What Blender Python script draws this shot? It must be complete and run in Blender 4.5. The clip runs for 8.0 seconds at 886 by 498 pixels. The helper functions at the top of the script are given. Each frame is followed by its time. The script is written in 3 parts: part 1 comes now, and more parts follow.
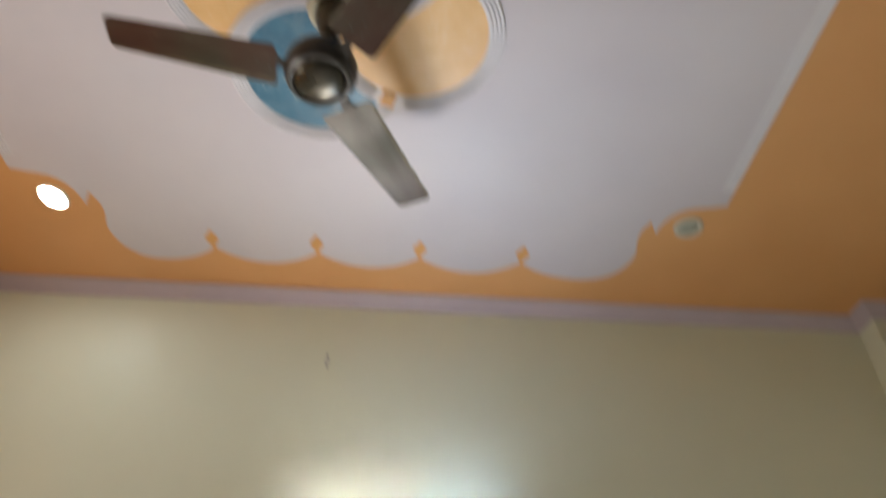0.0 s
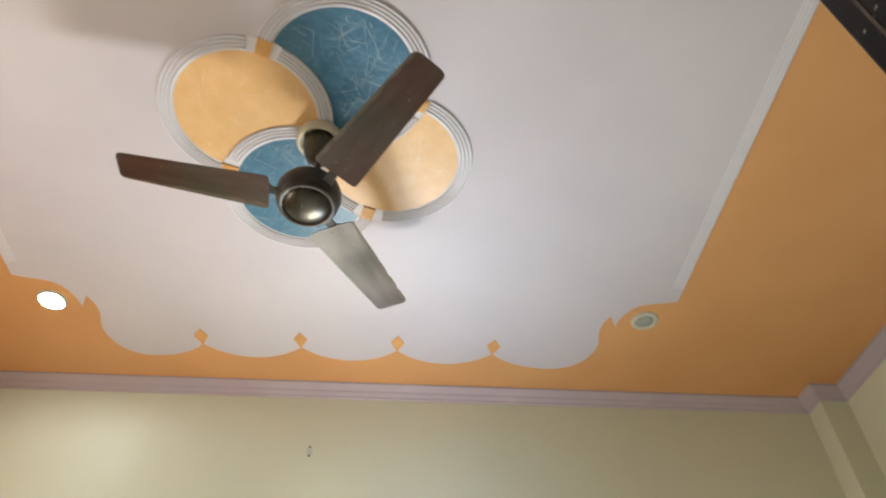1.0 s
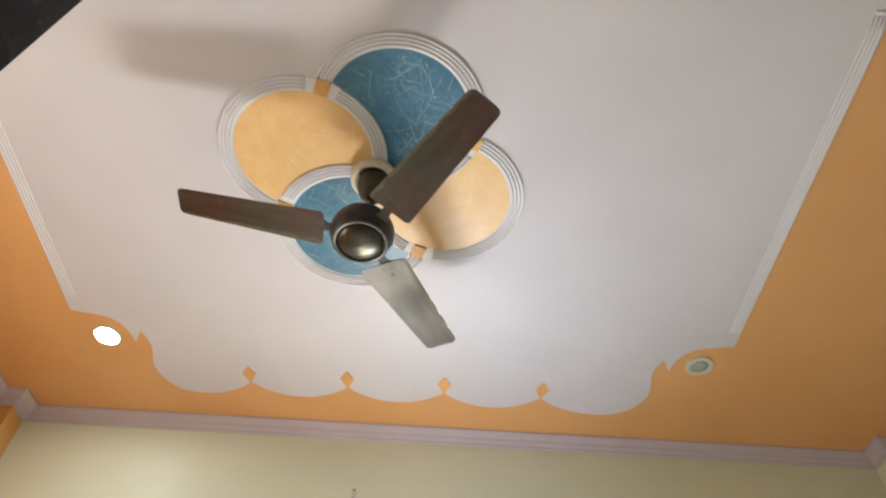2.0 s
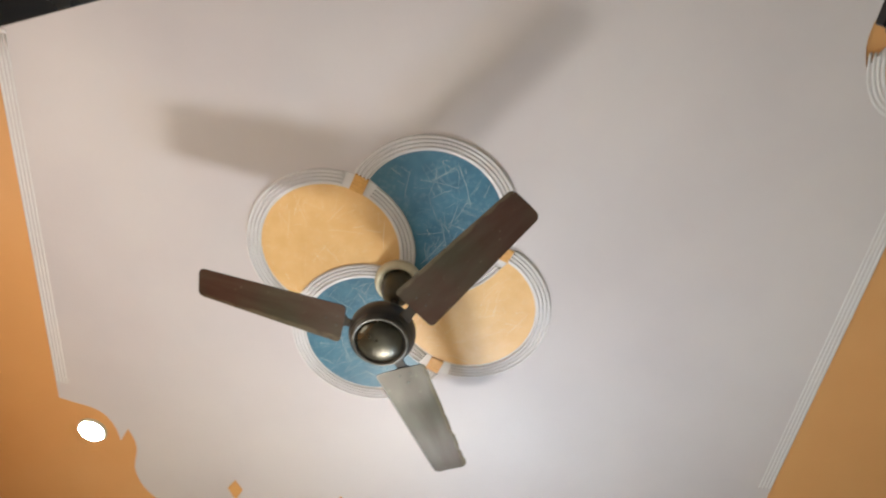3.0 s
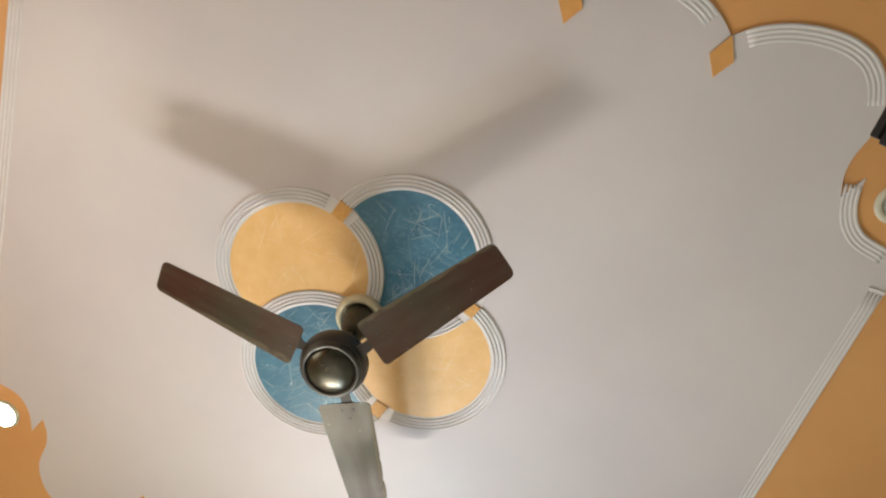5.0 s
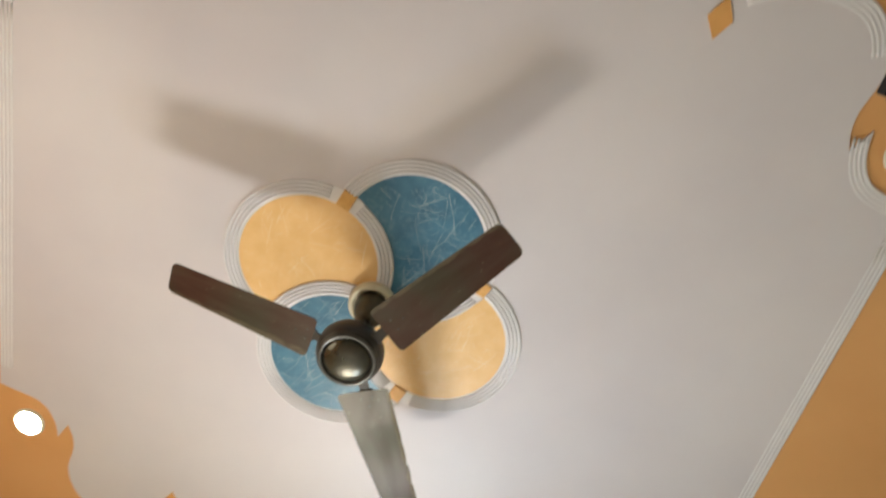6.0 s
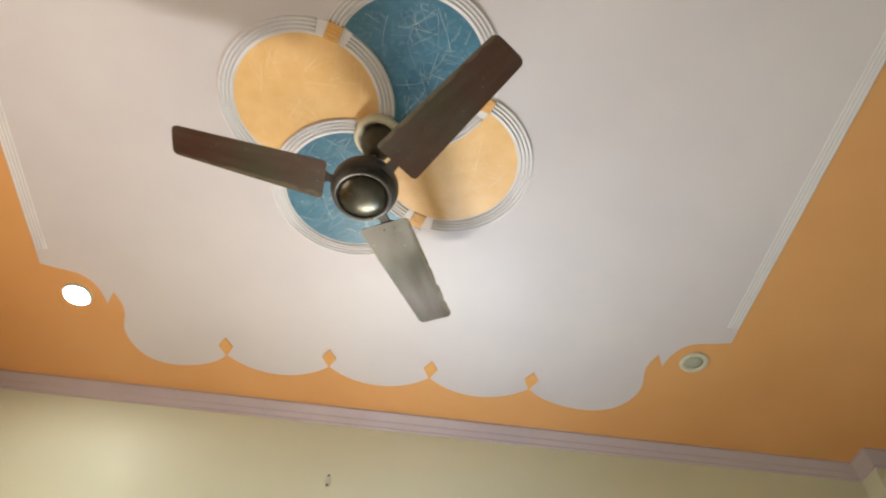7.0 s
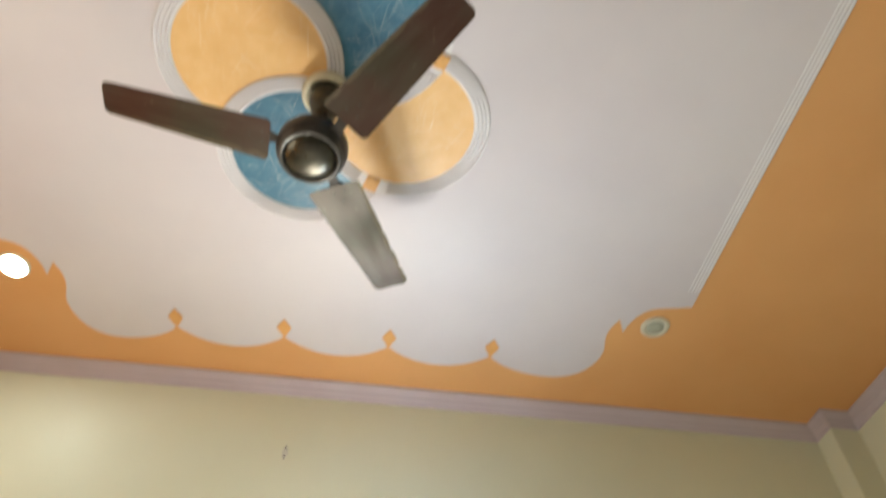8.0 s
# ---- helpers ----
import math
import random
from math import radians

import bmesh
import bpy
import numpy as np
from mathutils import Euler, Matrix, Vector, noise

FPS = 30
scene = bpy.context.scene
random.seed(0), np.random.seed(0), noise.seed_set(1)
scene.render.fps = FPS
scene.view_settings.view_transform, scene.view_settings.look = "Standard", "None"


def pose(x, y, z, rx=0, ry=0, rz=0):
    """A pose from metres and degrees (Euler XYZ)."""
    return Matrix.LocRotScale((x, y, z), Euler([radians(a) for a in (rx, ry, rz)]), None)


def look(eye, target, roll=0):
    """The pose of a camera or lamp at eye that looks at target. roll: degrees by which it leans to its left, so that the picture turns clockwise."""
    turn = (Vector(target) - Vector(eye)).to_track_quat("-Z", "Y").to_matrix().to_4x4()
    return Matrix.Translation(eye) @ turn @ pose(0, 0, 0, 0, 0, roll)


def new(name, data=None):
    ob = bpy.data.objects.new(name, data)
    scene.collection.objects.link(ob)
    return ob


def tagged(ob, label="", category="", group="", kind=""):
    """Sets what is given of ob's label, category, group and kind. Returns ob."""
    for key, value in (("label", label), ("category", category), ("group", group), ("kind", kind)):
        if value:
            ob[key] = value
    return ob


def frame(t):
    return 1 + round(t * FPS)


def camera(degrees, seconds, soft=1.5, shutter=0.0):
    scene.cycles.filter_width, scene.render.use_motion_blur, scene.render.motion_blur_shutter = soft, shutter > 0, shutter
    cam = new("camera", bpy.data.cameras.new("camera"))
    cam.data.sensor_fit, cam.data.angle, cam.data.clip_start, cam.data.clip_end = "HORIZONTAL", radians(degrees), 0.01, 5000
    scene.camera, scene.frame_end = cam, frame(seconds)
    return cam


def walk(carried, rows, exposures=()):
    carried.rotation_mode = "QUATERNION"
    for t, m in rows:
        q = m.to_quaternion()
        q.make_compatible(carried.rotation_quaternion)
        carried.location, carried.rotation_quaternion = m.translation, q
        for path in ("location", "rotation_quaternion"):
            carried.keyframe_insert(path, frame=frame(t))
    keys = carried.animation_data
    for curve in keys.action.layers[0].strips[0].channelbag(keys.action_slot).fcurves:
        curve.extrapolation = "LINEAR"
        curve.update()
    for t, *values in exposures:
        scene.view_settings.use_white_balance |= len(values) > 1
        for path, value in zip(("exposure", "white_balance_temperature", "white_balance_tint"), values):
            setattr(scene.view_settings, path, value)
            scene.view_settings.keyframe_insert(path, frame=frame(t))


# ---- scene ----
cam = camera(65.5, 8.0, 2.1, 0.5)
PATH = [
    (0, (0.158, -0.300, 1.080), (0.215, 1.236, 2.359), 1.6),
    (0.1, (0.146, -0.339, 1.05), (0.155, 1.12, 2.417), 3.7),
    (0.2, (0.131, -0.38, 1.011), (0.103, 1.064, 2.394), 5.2),
    (0.3, (0.136, -0.419, 1.004), (0.16, 1.045, 2.366), 3.2),
    (0.5, (0.116, -0.496, 1.024), (0.157, 1.019, 2.33), 2.3),
    (0.7, (0.129, -0.528, 1.017), (0.259, 0.928, 2.381), -1.4),
    (0.8, (0.143, -0.542, 1.021), (0.308, 0.884, 2.414), -2.9),
    (1, (0.155, -0.56, 1.022), (0.267, 0.841, 2.445), -0.7),
    (1.2, (0.131, -0.566, 1.015), (0.237, 0.814, 2.459), 0.5),
    (2.3, (0.095, -0.458, 0.989), (0.058, 0.727, 2.6), 4.5),
    (2.5, (0.052, -0.393, 0.959), (0.0, 0.65, 2.664), 7.0),
    (2.7, (0.052, -0.362, 0.967), (-0.066, 0.573, 2.731), 14.3),
    (2.9, (0.036, -0.351, 0.953), (-0.049, 0.596, 2.712), 12.0),
    (3, (0.04, -0.349, 0.964), (-0.008, 0.587, 2.73), 10.8),
    (3.2, (0.022, -0.327, 0.95), (-0.046, 0.574, 2.735), 14.3),
    (3.5, (0.008, -0.337, 0.953), (-0.04, 0.612, 2.712), 12.1),
    (3.8, (-0.013, -0.247, 0.957), (0.118, 0.582, 2.773), 6.8),
    (4, (0.074, -0.197, 0.967), (0.148, 0.517, 2.834), 13.3),
    (4.2, (0.012, -0.267, 0.952), (0.055, 0.415, 2.832), 17.2),
    (5.3, (0.013, -0.264, 0.923), (0.028, 0.474, 2.782), 17.6),
    (5.5, (0.026, -0.28, 0.943), (0.031, 0.434, 2.811), 18.0),
    (5.8, (0.004, -0.279, 0.933), (0.027, 0.461, 2.791), 15.8),
    (6, (0.008, -0.281, 0.936), (0.027, 0.514, 2.771), 14.2),
    (6.2, (0.003, -0.305, 0.939), (0.018, 0.622, 2.711), 12.1),
    (6.3, (0.012, -0.299, 0.938), (0.009, 0.706, 2.667), 11.3),
    (6.5, (0.024, -0.314, 0.947), (0.009, 0.845, 2.577), 9.2),
    (6.7, (0.017, -0.31, 0.945), (0.032, 0.936, 2.51), 6.1),
    (7, (0.021, -0.3, 0.956), (0.096, 0.947, 2.518), 4.1),
    (7.5, (0.047, -0.29, 0.967), (0.196, 0.914, 2.556), 2.2),
    (7.8, (0.065, -0.292, 0.978), (0.255, 0.928, 2.552), -0.6),
    (8, (0.076, -0.238, 1.01), (0.248, 1.063, 2.519), 0.5),
]
walk(cam, [(t, look(eye, target, roll)) for t, eye, target, roll in PATH], [(0, -0.43, 6060, 15), (0.2, -0.27, 6020, 15), (0.5, -0.09, 6030, 14), (1.0, 0.02, 6140, 12), (2.3, 0.02, 6230, 12), (3.5, 0.02, 6330, 11), (4.2, 0.0, 6500, 10), (6.0, 0.01, 6500, 10), (8.0, 0.09, 6450, 10)])

# ---- world and lamps ----
world = bpy.data.worlds.new("world")
scene.world = world
world.use_nodes = True
world.node_tree.nodes["Background"].inputs[0].default_value = (0.02, 0.02, 0.022, 1)
world.node_tree.nodes["Background"].inputs[1].default_value = 1.0

H = 3.0                       # ceiling height
# the two unseen panel lamps added on the far wall: x, z, half width, half height, tip and turn in degrees
WARM_LAMP = (-0.06, 1.855, 0.190, 0.125, 34.0, -9.0)
COOL_LAMP = (0.33, 1.90, 0.110, 0.085, 27.0, 8.0)
WARM_STRENGTH, COOL_STRENGTH = 186.0, 168.0
SPOT_STRENGTH = 165.0

# added fill light from the left, set in an invented, unseen side window
FILL_OPENING = (0.00, 1.30, 1.20, 2.35)   # y from, y to, z from, z to
side_fill = bpy.data.lights.new("side_fill_light", "AREA")
side_fill.shape, side_fill.size, side_fill.size_y, side_fill.energy, side_fill.color = "RECTANGLE", 1.15, 1.10, 16.0, (1.0, 0.925, 0.77)
side_fill_ob = new("side_fill_light", side_fill)
side_fill_ob.matrix_world = look((-2.10, (FILL_OPENING[0] + FILL_OPENING[1]) / 2, (FILL_OPENING[2] + FILL_OPENING[3]) / 2), (0.0, (FILL_OPENING[0] + FILL_OPENING[1]) / 2, (FILL_OPENING[2] + FILL_OPENING[3]) / 2))


# ---- materials ----
def nodes_of(name):
    m = bpy.data.materials.new(name)
    m.use_nodes = True
    return m, m.node_tree.nodes, m.node_tree.links, m.node_tree.nodes["Principled BSDF"]


def paint(name, colour, dark, rough=0.6, scale=1.6, grain=140.0, bump=0.12, coat=0.0, metal=0.0, low=0.35, high=0.7):
    """Paint or metal with broad blotches and fine grain."""
    m, n, l, b = nodes_of(name)
    tc = n.new("ShaderNodeTexCoord")
    big = n.new("ShaderNodeTexNoise")
    big.inputs["Scale"].default_value, big.inputs["Detail"].default_value = scale, 6.0
    fine = n.new("ShaderNodeTexNoise")
    fine.inputs["Scale"].default_value, fine.inputs["Detail"].default_value = grain, 4.0
    ramp = n.new("ShaderNodeMapRange")
    ramp.inputs["From Min"].default_value, ramp.inputs["From Max"].default_value = low, high
    mix = n.new("ShaderNodeMix")
    mix.data_type = "RGBA"
    mix.inputs["A"].default_value, mix.inputs["B"].default_value = (*colour, 1), (*dark, 1)
    bp = n.new("ShaderNodeBump")
    bp.inputs["Strength"].default_value, bp.inputs["Distance"].default_value = bump, 0.004
    rr = n.new("ShaderNodeMapRange")
    rr.inputs["From Min"].default_value, rr.inputs["From Max"].default_value = 0.25, 0.75
    rr.inputs["To Min"].default_value, rr.inputs["To Max"].default_value = max(rough - 0.12, 0.02), rough + 0.12
    l.new(tc.outputs["Object"], big.inputs["Vector"])
    l.new(tc.outputs["Object"], fine.inputs["Vector"])
    l.new(big.outputs["Fac"], ramp.inputs["Value"])
    l.new(ramp.outputs["Result"], mix.inputs["Factor"])
    l.new(mix.outputs["Result"], b.inputs["Base Color"])
    l.new(fine.outputs["Fac"], bp.inputs["Height"])
    l.new(bp.outputs["Normal"], b.inputs["Normal"])
    l.new(big.outputs["Fac"], rr.inputs["Value"])
    l.new(rr.outputs["Result"], b.inputs["Roughness"])
    b.inputs["Metallic"].default_value = metal
    b.inputs["Coat Weight"].default_value = coat
    return m


def marbled(name, colour, dark, vein, amount):
    """Painted disc with soft cloudy blotches."""
    m, n, l, b = nodes_of(name)
    tc = n.new("ShaderNodeTexCoord")
    warp = n.new("ShaderNodeTexNoise")
    warp.inputs["Scale"].default_value, warp.inputs["Detail"].default_value = 9.0, 3.0
    add = n.new("ShaderNodeVectorMath")
    add.operation = "MULTIPLY_ADD"
    add.inputs[1].default_value = (0.012, 0.012, 0.012)
    l.new(tc.outputs["Object"], warp.inputs["Vector"])
    l.new(warp.outputs["Color"], add.inputs[0])
    l.new(tc.outputs["Object"], add.inputs[2])
    big = n.new("ShaderNodeTexNoise")
    big.inputs["Scale"].default_value, big.inputs["Detail"].default_value = 14.0, 7.0
    l.new(tc.outputs["Object"], big.inputs["Vector"])
    ramp = n.new("ShaderNodeMapRange")
    ramp.inputs["From Min"].default_value, ramp.inputs["From Max"].default_value = 0.35, 0.7
    l.new(big.outputs["Fac"], ramp.inputs["Value"])
    base = n.new("ShaderNodeMix")
    base.data_type = "RGBA"
    base.inputs["A"].default_value, base.inputs["B"].default_value = (*colour, 1), (*dark, 1)
    l.new(ramp.outputs["Result"], base.inputs["Factor"])
    fine = n.new("ShaderNodeTexNoise")
    fine.inputs["Scale"].default_value, fine.inputs["Detail"].default_value = 70.0, 5.0
    l.new(add.outputs[0], fine.inputs["Vector"])
    cloud = n.new("ShaderNodeMapRange")
    cloud.inputs["From Min"].default_value, cloud.inputs["From Max"].default_value = 0.52, 0.80
    cloud.inputs["To Max"].default_value = amount
    l.new(fine.outputs["Fac"], cloud.inputs["Value"])
    top = n.new("ShaderNodeMix")
    top.data_type = "RGBA"
    top.inputs["B"].default_value = (*vein, 1)
    l.new(cloud.outputs["Result"], top.inputs["Factor"])
    l.new(base.outputs["Result"], top.inputs["A"])
    l.new(top.outputs["Result"], b.inputs["Base Color"])
    bp = n.new("ShaderNodeBump")
    bp.inputs["Strength"].default_value, bp.inputs["Distance"].default_value = 0.25, 0.002
    l.new(fine.outputs["Fac"], bp.inputs["Height"])
    l.new(bp.outputs["Normal"], b.inputs["Normal"])
    b.inputs["Roughness"].default_value = 0.38
    return m


def glowing(name, colour, strength):
    m, n, l, b = nodes_of(name)
    b.inputs["Base Color"].default_value = (0.9, 0.9, 0.9, 1)
    b.inputs["Emission Color"].default_value = (*colour, 1)
    b.inputs["Emission Strength"].default_value = strength
    return m


LILAC = paint("lilac_white_paint", (0.705, 0.655, 0.68), (0.635, 0.585, 0.62), 0.55, 1.5, 90, 0.10)
RIDGE = paint("white_moulding_paint", (0.79, 0.765, 0.785), (0.74, 0.71, 0.73), 0.5, 8, 160, 0.08)
CORNICE = paint("mauve_cornice_paint", (0.56, 0.475, 0.52), (0.51, 0.43, 0.475), 0.5, 3, 120, 0.1)
ORANGE = paint("orange_ceiling_paint", (0.77, 0.40, 0.155), (0.72, 0.36, 0.13), 0.5, 1.8, 120, 0.12)
ORANGE_WALL = paint("orange_wall_paint", (0.70, 0.36, 0.10), (0.62, 0.31, 0.08), 0.5, 1.8, 120, 0.12)
GREY_WALL = paint("grey_green_wall_paint", (0.30, 0.315, 0.27), (0.26, 0.275, 0.235), 0.5, 1.4, 110, 0.12)
DIAMOND = paint("orange_inlay_paint", (0.77, 0.40, 0.13), (0.70, 0.35, 0.105), 0.5, 20, 200, 0.15)
SQUARE = paint("orange_square_paint", (0.80, 0.45, 0.14), (0.66, 0.34, 0.09), 0.45, 60, 260, 0.2)
CREAM = paint("cream_wall_paint", (0.76, 0.785, 0.63), (0.71, 0.73, 0.57), 0.50, 1.1, 110, 0.14)
MARBLE_ORANGE = marbled("orange_marbled_paint", (0.90, 0.575, 0.255), (0.84, 0.51, 0.205), (0.93, 0.76, 0.50), 0.20)
MARBLE_BLUE = marbled("blue_marbled_paint", (0.068, 0.205, 0.312), (0.042, 0.140, 0.225), (0.30, 0.45, 0.55), 0.30)
def scratched(name, faint, bright, rough):
    """Fine bare scratches, some faint and some bright."""
    m, n, l, b = nodes_of(name)
    geo = n.new("ShaderNodeNewGeometry")
    mix = n.new("ShaderNodeMix")
    mix.data_type = "RGBA"
    mix.inputs["A"].default_value, mix.inputs["B"].default_value = (*faint, 1), (*bright, 1)
    curve = n.new("ShaderNodeMath")
    curve.operation = "POWER"
    curve.inputs[1].default_value = 1.5
    l.new(geo.outputs["Random Per Island"], curve.inputs[0])
    l.new(curve.outputs[0], mix.inputs["Factor"])
    l.new(mix.outputs["Result"], b.inputs["Base Color"])
    b.inputs["Roughness"].default_value = rough
    return m


SCRATCH_BLUE = scratched("pale_scratch_on_blue", (0.10, 0.26, 0.37), (0.86, 0.90, 0.86), 0.3)
SCRATCH_ORANGE = scratched("pale_scratch_on_orange", (0.91, 0.62, 0.31), (0.97, 0.86, 0.64), 0.35)
BLADE = paint("brown_blade_enamel", (0.046, 0.0150, 0.0095), (0.040, 0.030, 0.017), 0.48, 4.5, 90, 0.06, 0.0, 0.0, 0.42, 0.68)


def weathered(m):
    """Long wipe marks and specks of dust on the blade enamel."""
    n, l = m.node_tree.nodes, m.node_tree.links
    b = n["Principled BSDF"]
    b.inputs["Specular Tint"].default_value = (0.98, 1.0, 0.84, 1)
    tc = n.new("ShaderNodeTexCoord")
    mp = n.new("ShaderNodeMapping")
    mp.inputs["Scale"].default_value = (4.0, 20.0, 20.0)
    wipe = n.new("ShaderNodeTexNoise")
    wipe.inputs["Scale"].default_value, wipe.inputs["Detail"].default_value = 1.0, 5.0
    gloss = n.new("ShaderNodeMapRange")
    gloss.inputs["From Min"].default_value, gloss.inputs["From Max"].default_value = 0.36, 0.66
    gloss.inputs["To Min"].default_value, gloss.inputs["To Max"].default_value = 0.44, 0.23
    l.new(tc.outputs["Object"], mp.inputs["Vector"])
    l.new(mp.outputs[0], wipe.inputs["Vector"])
    l.new(wipe.outputs["Fac"], gloss.inputs["Value"])
    l.new(gloss.outputs["Result"], b.inputs["Specular IOR Level"])
    dust = n.new("ShaderNodeTexNoise")
    dust.inputs["Scale"].default_value, dust.inputs["Detail"].default_value = 75.0, 2.0
    gate = n.new("ShaderNodeMapRange")
    gate.inputs["From Min"].default_value, gate.inputs["From Max"].default_value = 0.72, 0.78
    gate.inputs["To Max"].default_value = 0.6
    mix = n.new("ShaderNodeMix")
    mix.data_type = "RGBA"
    mix.inputs["B"].default_value = (0.22, 0.18, 0.13, 1)
    old = b.inputs["Base Color"].links[0].from_socket
    l.new(tc.outputs["Object"], dust.inputs["Vector"])
    l.new(dust.outputs["Fac"], gate.inputs["Value"])
    l.new(gate.outputs["Result"], mix.inputs["Factor"])
    l.new(old, mix.inputs["A"])
    # grime and chipped enamel along the leading edge
    sep = n.new("ShaderNodeSeparateXYZ")
    l.new(tc.outputs["Object"], sep.inputs[0])
    edge = n.new("ShaderNodeMapRange")
    edge.inputs["From Min"].default_value, edge.inputs["From Max"].default_value = -0.058, -0.076
    taper = n.new("ShaderNodeMath")
    taper.operation = "MULTIPLY_ADD"
    taper.inputs[1].default_value = -0.042
    l.new(sep.outputs["X"], taper.inputs[0])
    l.new(sep.outputs["Y"], taper.inputs[2])
    l.new(taper.outputs[0], edge.inputs["Value"])
    patch = n.new("ShaderNodeMapping")
    patch.inputs["Scale"].default_value = (22.0, 60.0, 20.0)
    clump = n.new("ShaderNodeTexNoise")
    clump.inputs["Scale"].default_value, clump.inputs["Detail"].default_value = 1.0, 6.0
    l.new(tc.outputs["Object"], patch.inputs["Vector"])
    l.new(patch.outputs[0], clump.inputs["Vector"])
    both = n.new("ShaderNodeMath")
    both.operation = "MULTIPLY"
    l.new(edge.outputs["Result"], both.inputs[0])
    l.new(clump.outputs["Fac"], both.inputs[1])
    cut = n.new("ShaderNodeMapRange")
    cut.inputs["From Min"].default_value, cut.inputs["From Max"].default_value = 0.30, 0.46
    cut.inputs["To Max"].default_value = 0.5
    l.new(both.outputs[0], cut.inputs["Value"])
    grime = n.new("ShaderNodeMix")
    grime.data_type = "RGBA"
    grime.inputs["B"].default_value = (0.15, 0.12, 0.075, 1)
    l.new(cut.outputs["Result"], grime.inputs["Factor"])
    l.new(mix.outputs["Result"], grime.inputs["A"])
    l.new(grime.outputs["Result"], b.inputs["Base Color"])
    rough = n.new("ShaderNodeMath")
    rough.operation = "MULTIPLY_ADD"
    rough.inputs[1].default_value = 0.4
    was = b.inputs["Roughness"].links[0].from_socket
    l.new(cut.outputs["Result"], rough.inputs[0])
    l.new(was, rough.inputs[2])
    l.new(rough.outputs[0], b.inputs["Roughness"])


weathered(BLADE)
BROWN = paint("dark_brown_enamel", (0.022, 0.017, 0.0145), (0.040, 0.031, 0.024), 0.42, 12.0, 120, 0.05, 0.0)
CANOPY = paint("olive_brown_enamel", (0.085, 0.070, 0.040), (0.055, 0.042, 0.026), 0.45, 20.0, 140, 0.05)
ARM = paint("dull_brown_arm_paint", (0.032, 0.024, 0.019), (0.048, 0.038, 0.028), 0.68, 20.0, 160, 0.06)
STEEL = paint("tarnished_steel", (0.085, 0.08, 0.072), (0.055, 0.05, 0.045), 0.44, 14.0, 150, 0.04, 0.0, 0.9)
CAP = paint("smoked_chrome", (0.100, 0.094, 0.074), (0.060, 0.054, 0.043), 0.29, 11.0, 150, 0.03, 0.0, 0.9)
IVORY = paint("ivory_plastic", (0.80, 0.75, 0.58), (0.70, 0.63, 0.46), 0.45, 30.0, 160, 0.05)
WHITE = paint("white_plastic", (0.66, 0.63, 0.52), (0.58, 0.55, 0.44), 0.4, 30.0, 160, 0.03)
FROST = paint("frosted_lens", (0.42, 0.43, 0.36), (0.36, 0.37, 0.30), 0.25, 30.0, 160, 0.03, 0.4)
GRANITE = paint("black_polished_granite", (0.007, 0.007, 0.008), (0.020, 0.019, 0.017), 0.22, 30.0, 420, 0.02, 0.0, 0.0, 0.45, 0.75)
GRANITE.node_tree.nodes["Principled BSDF"].inputs["Specular IOR Level"].default_value = 0.16
TILE = paint("pale_floor_tile", (0.46, 0.44, 0.40), (0.41, 0.39, 0.35), 0.35, 2.5, 150, 0.04)
NAIL = paint("grey_white_plate_paint", (0.66, 0.67, 0.58), (0.57, 0.58, 0.50), 0.5, 60.0, 200, 0.05)
SCREW = paint("dark_screw_steel", (0.10, 0.10, 0.095), (0.06, 0.06, 0.055), 0.45, 90.0, 300, 0.05, 0.0, 0.7)
WARM_GLOW = glowing("warm_opal_lamp_glow", (1.0, 0.955, 0.845), WARM_STRENGTH)
COOL_GLOW = glowing("cool_opal_lamp_glow", (0.76, 0.95, 1.14), COOL_STRENGTH)
SPOT_GLOW = glowing("led_spot_glow", (0.94, 1.0, 0.92), SPOT_STRENGTH)


# ---- mesh helpers ----
def mesh_ob(name, bm, material, smooth=False):
    me = bpy.data.meshes.new(name)
    bmesh.ops.recalc_face_normals(bm, faces=bm.faces[:])
    bm.to_mesh(me)
    bm.free()
    me.materials.append(material)
    for p in me.polygons:
        p.use_smooth = smooth
    return new(name, me)


def part(name, bm, material, parent, label="", smooth=False):
    ob = mesh_ob(name, bm, material, smooth)
    ob.parent = parent
    return tagged(ob, label) if label else ob


def empty(name, place, label, category, group="", kind=""):
    ob = new(name)
    ob.location = place
    return tagged(ob, label, category, group, kind)


def box(bm, x0, y0, z0, x1, y1, z1, bevel=0.0):
    r = bmesh.ops.create_cube(bm, size=1.0)
    for v in r["verts"]:
        v.co = Vector(((x0 + x1) / 2 + v.co.x * (x1 - x0), (y0 + y1) / 2 + v.co.y * (y1 - y0), (z0 + z1) / 2 + v.co.z * (z1 - z0)))
    if bevel:
        es = list({e for v in r["verts"] for e in v.link_edges})
        bmesh.ops.bevel(bm, geom=es, offset=bevel, segments=2, affect="EDGES", profile=0.5)
    return bm


def slab(outline, z_low, z_high, bm=None):
    """A flat plate with any outline."""
    bm = bm or bmesh.new()
    low = [bm.verts.new((x, y, z_low)) for x, y in outline]
    high = [bm.verts.new((x, y, z_high)) for x, y in outline]
    bm.faces.new(low)
    bm.faces.new(high[::-1])
    n = len(low)
    for i in range(n):
        j = (i + 1) % n
        bm.faces.new((low[j], low[i], high[i], high[j]))
    return bm


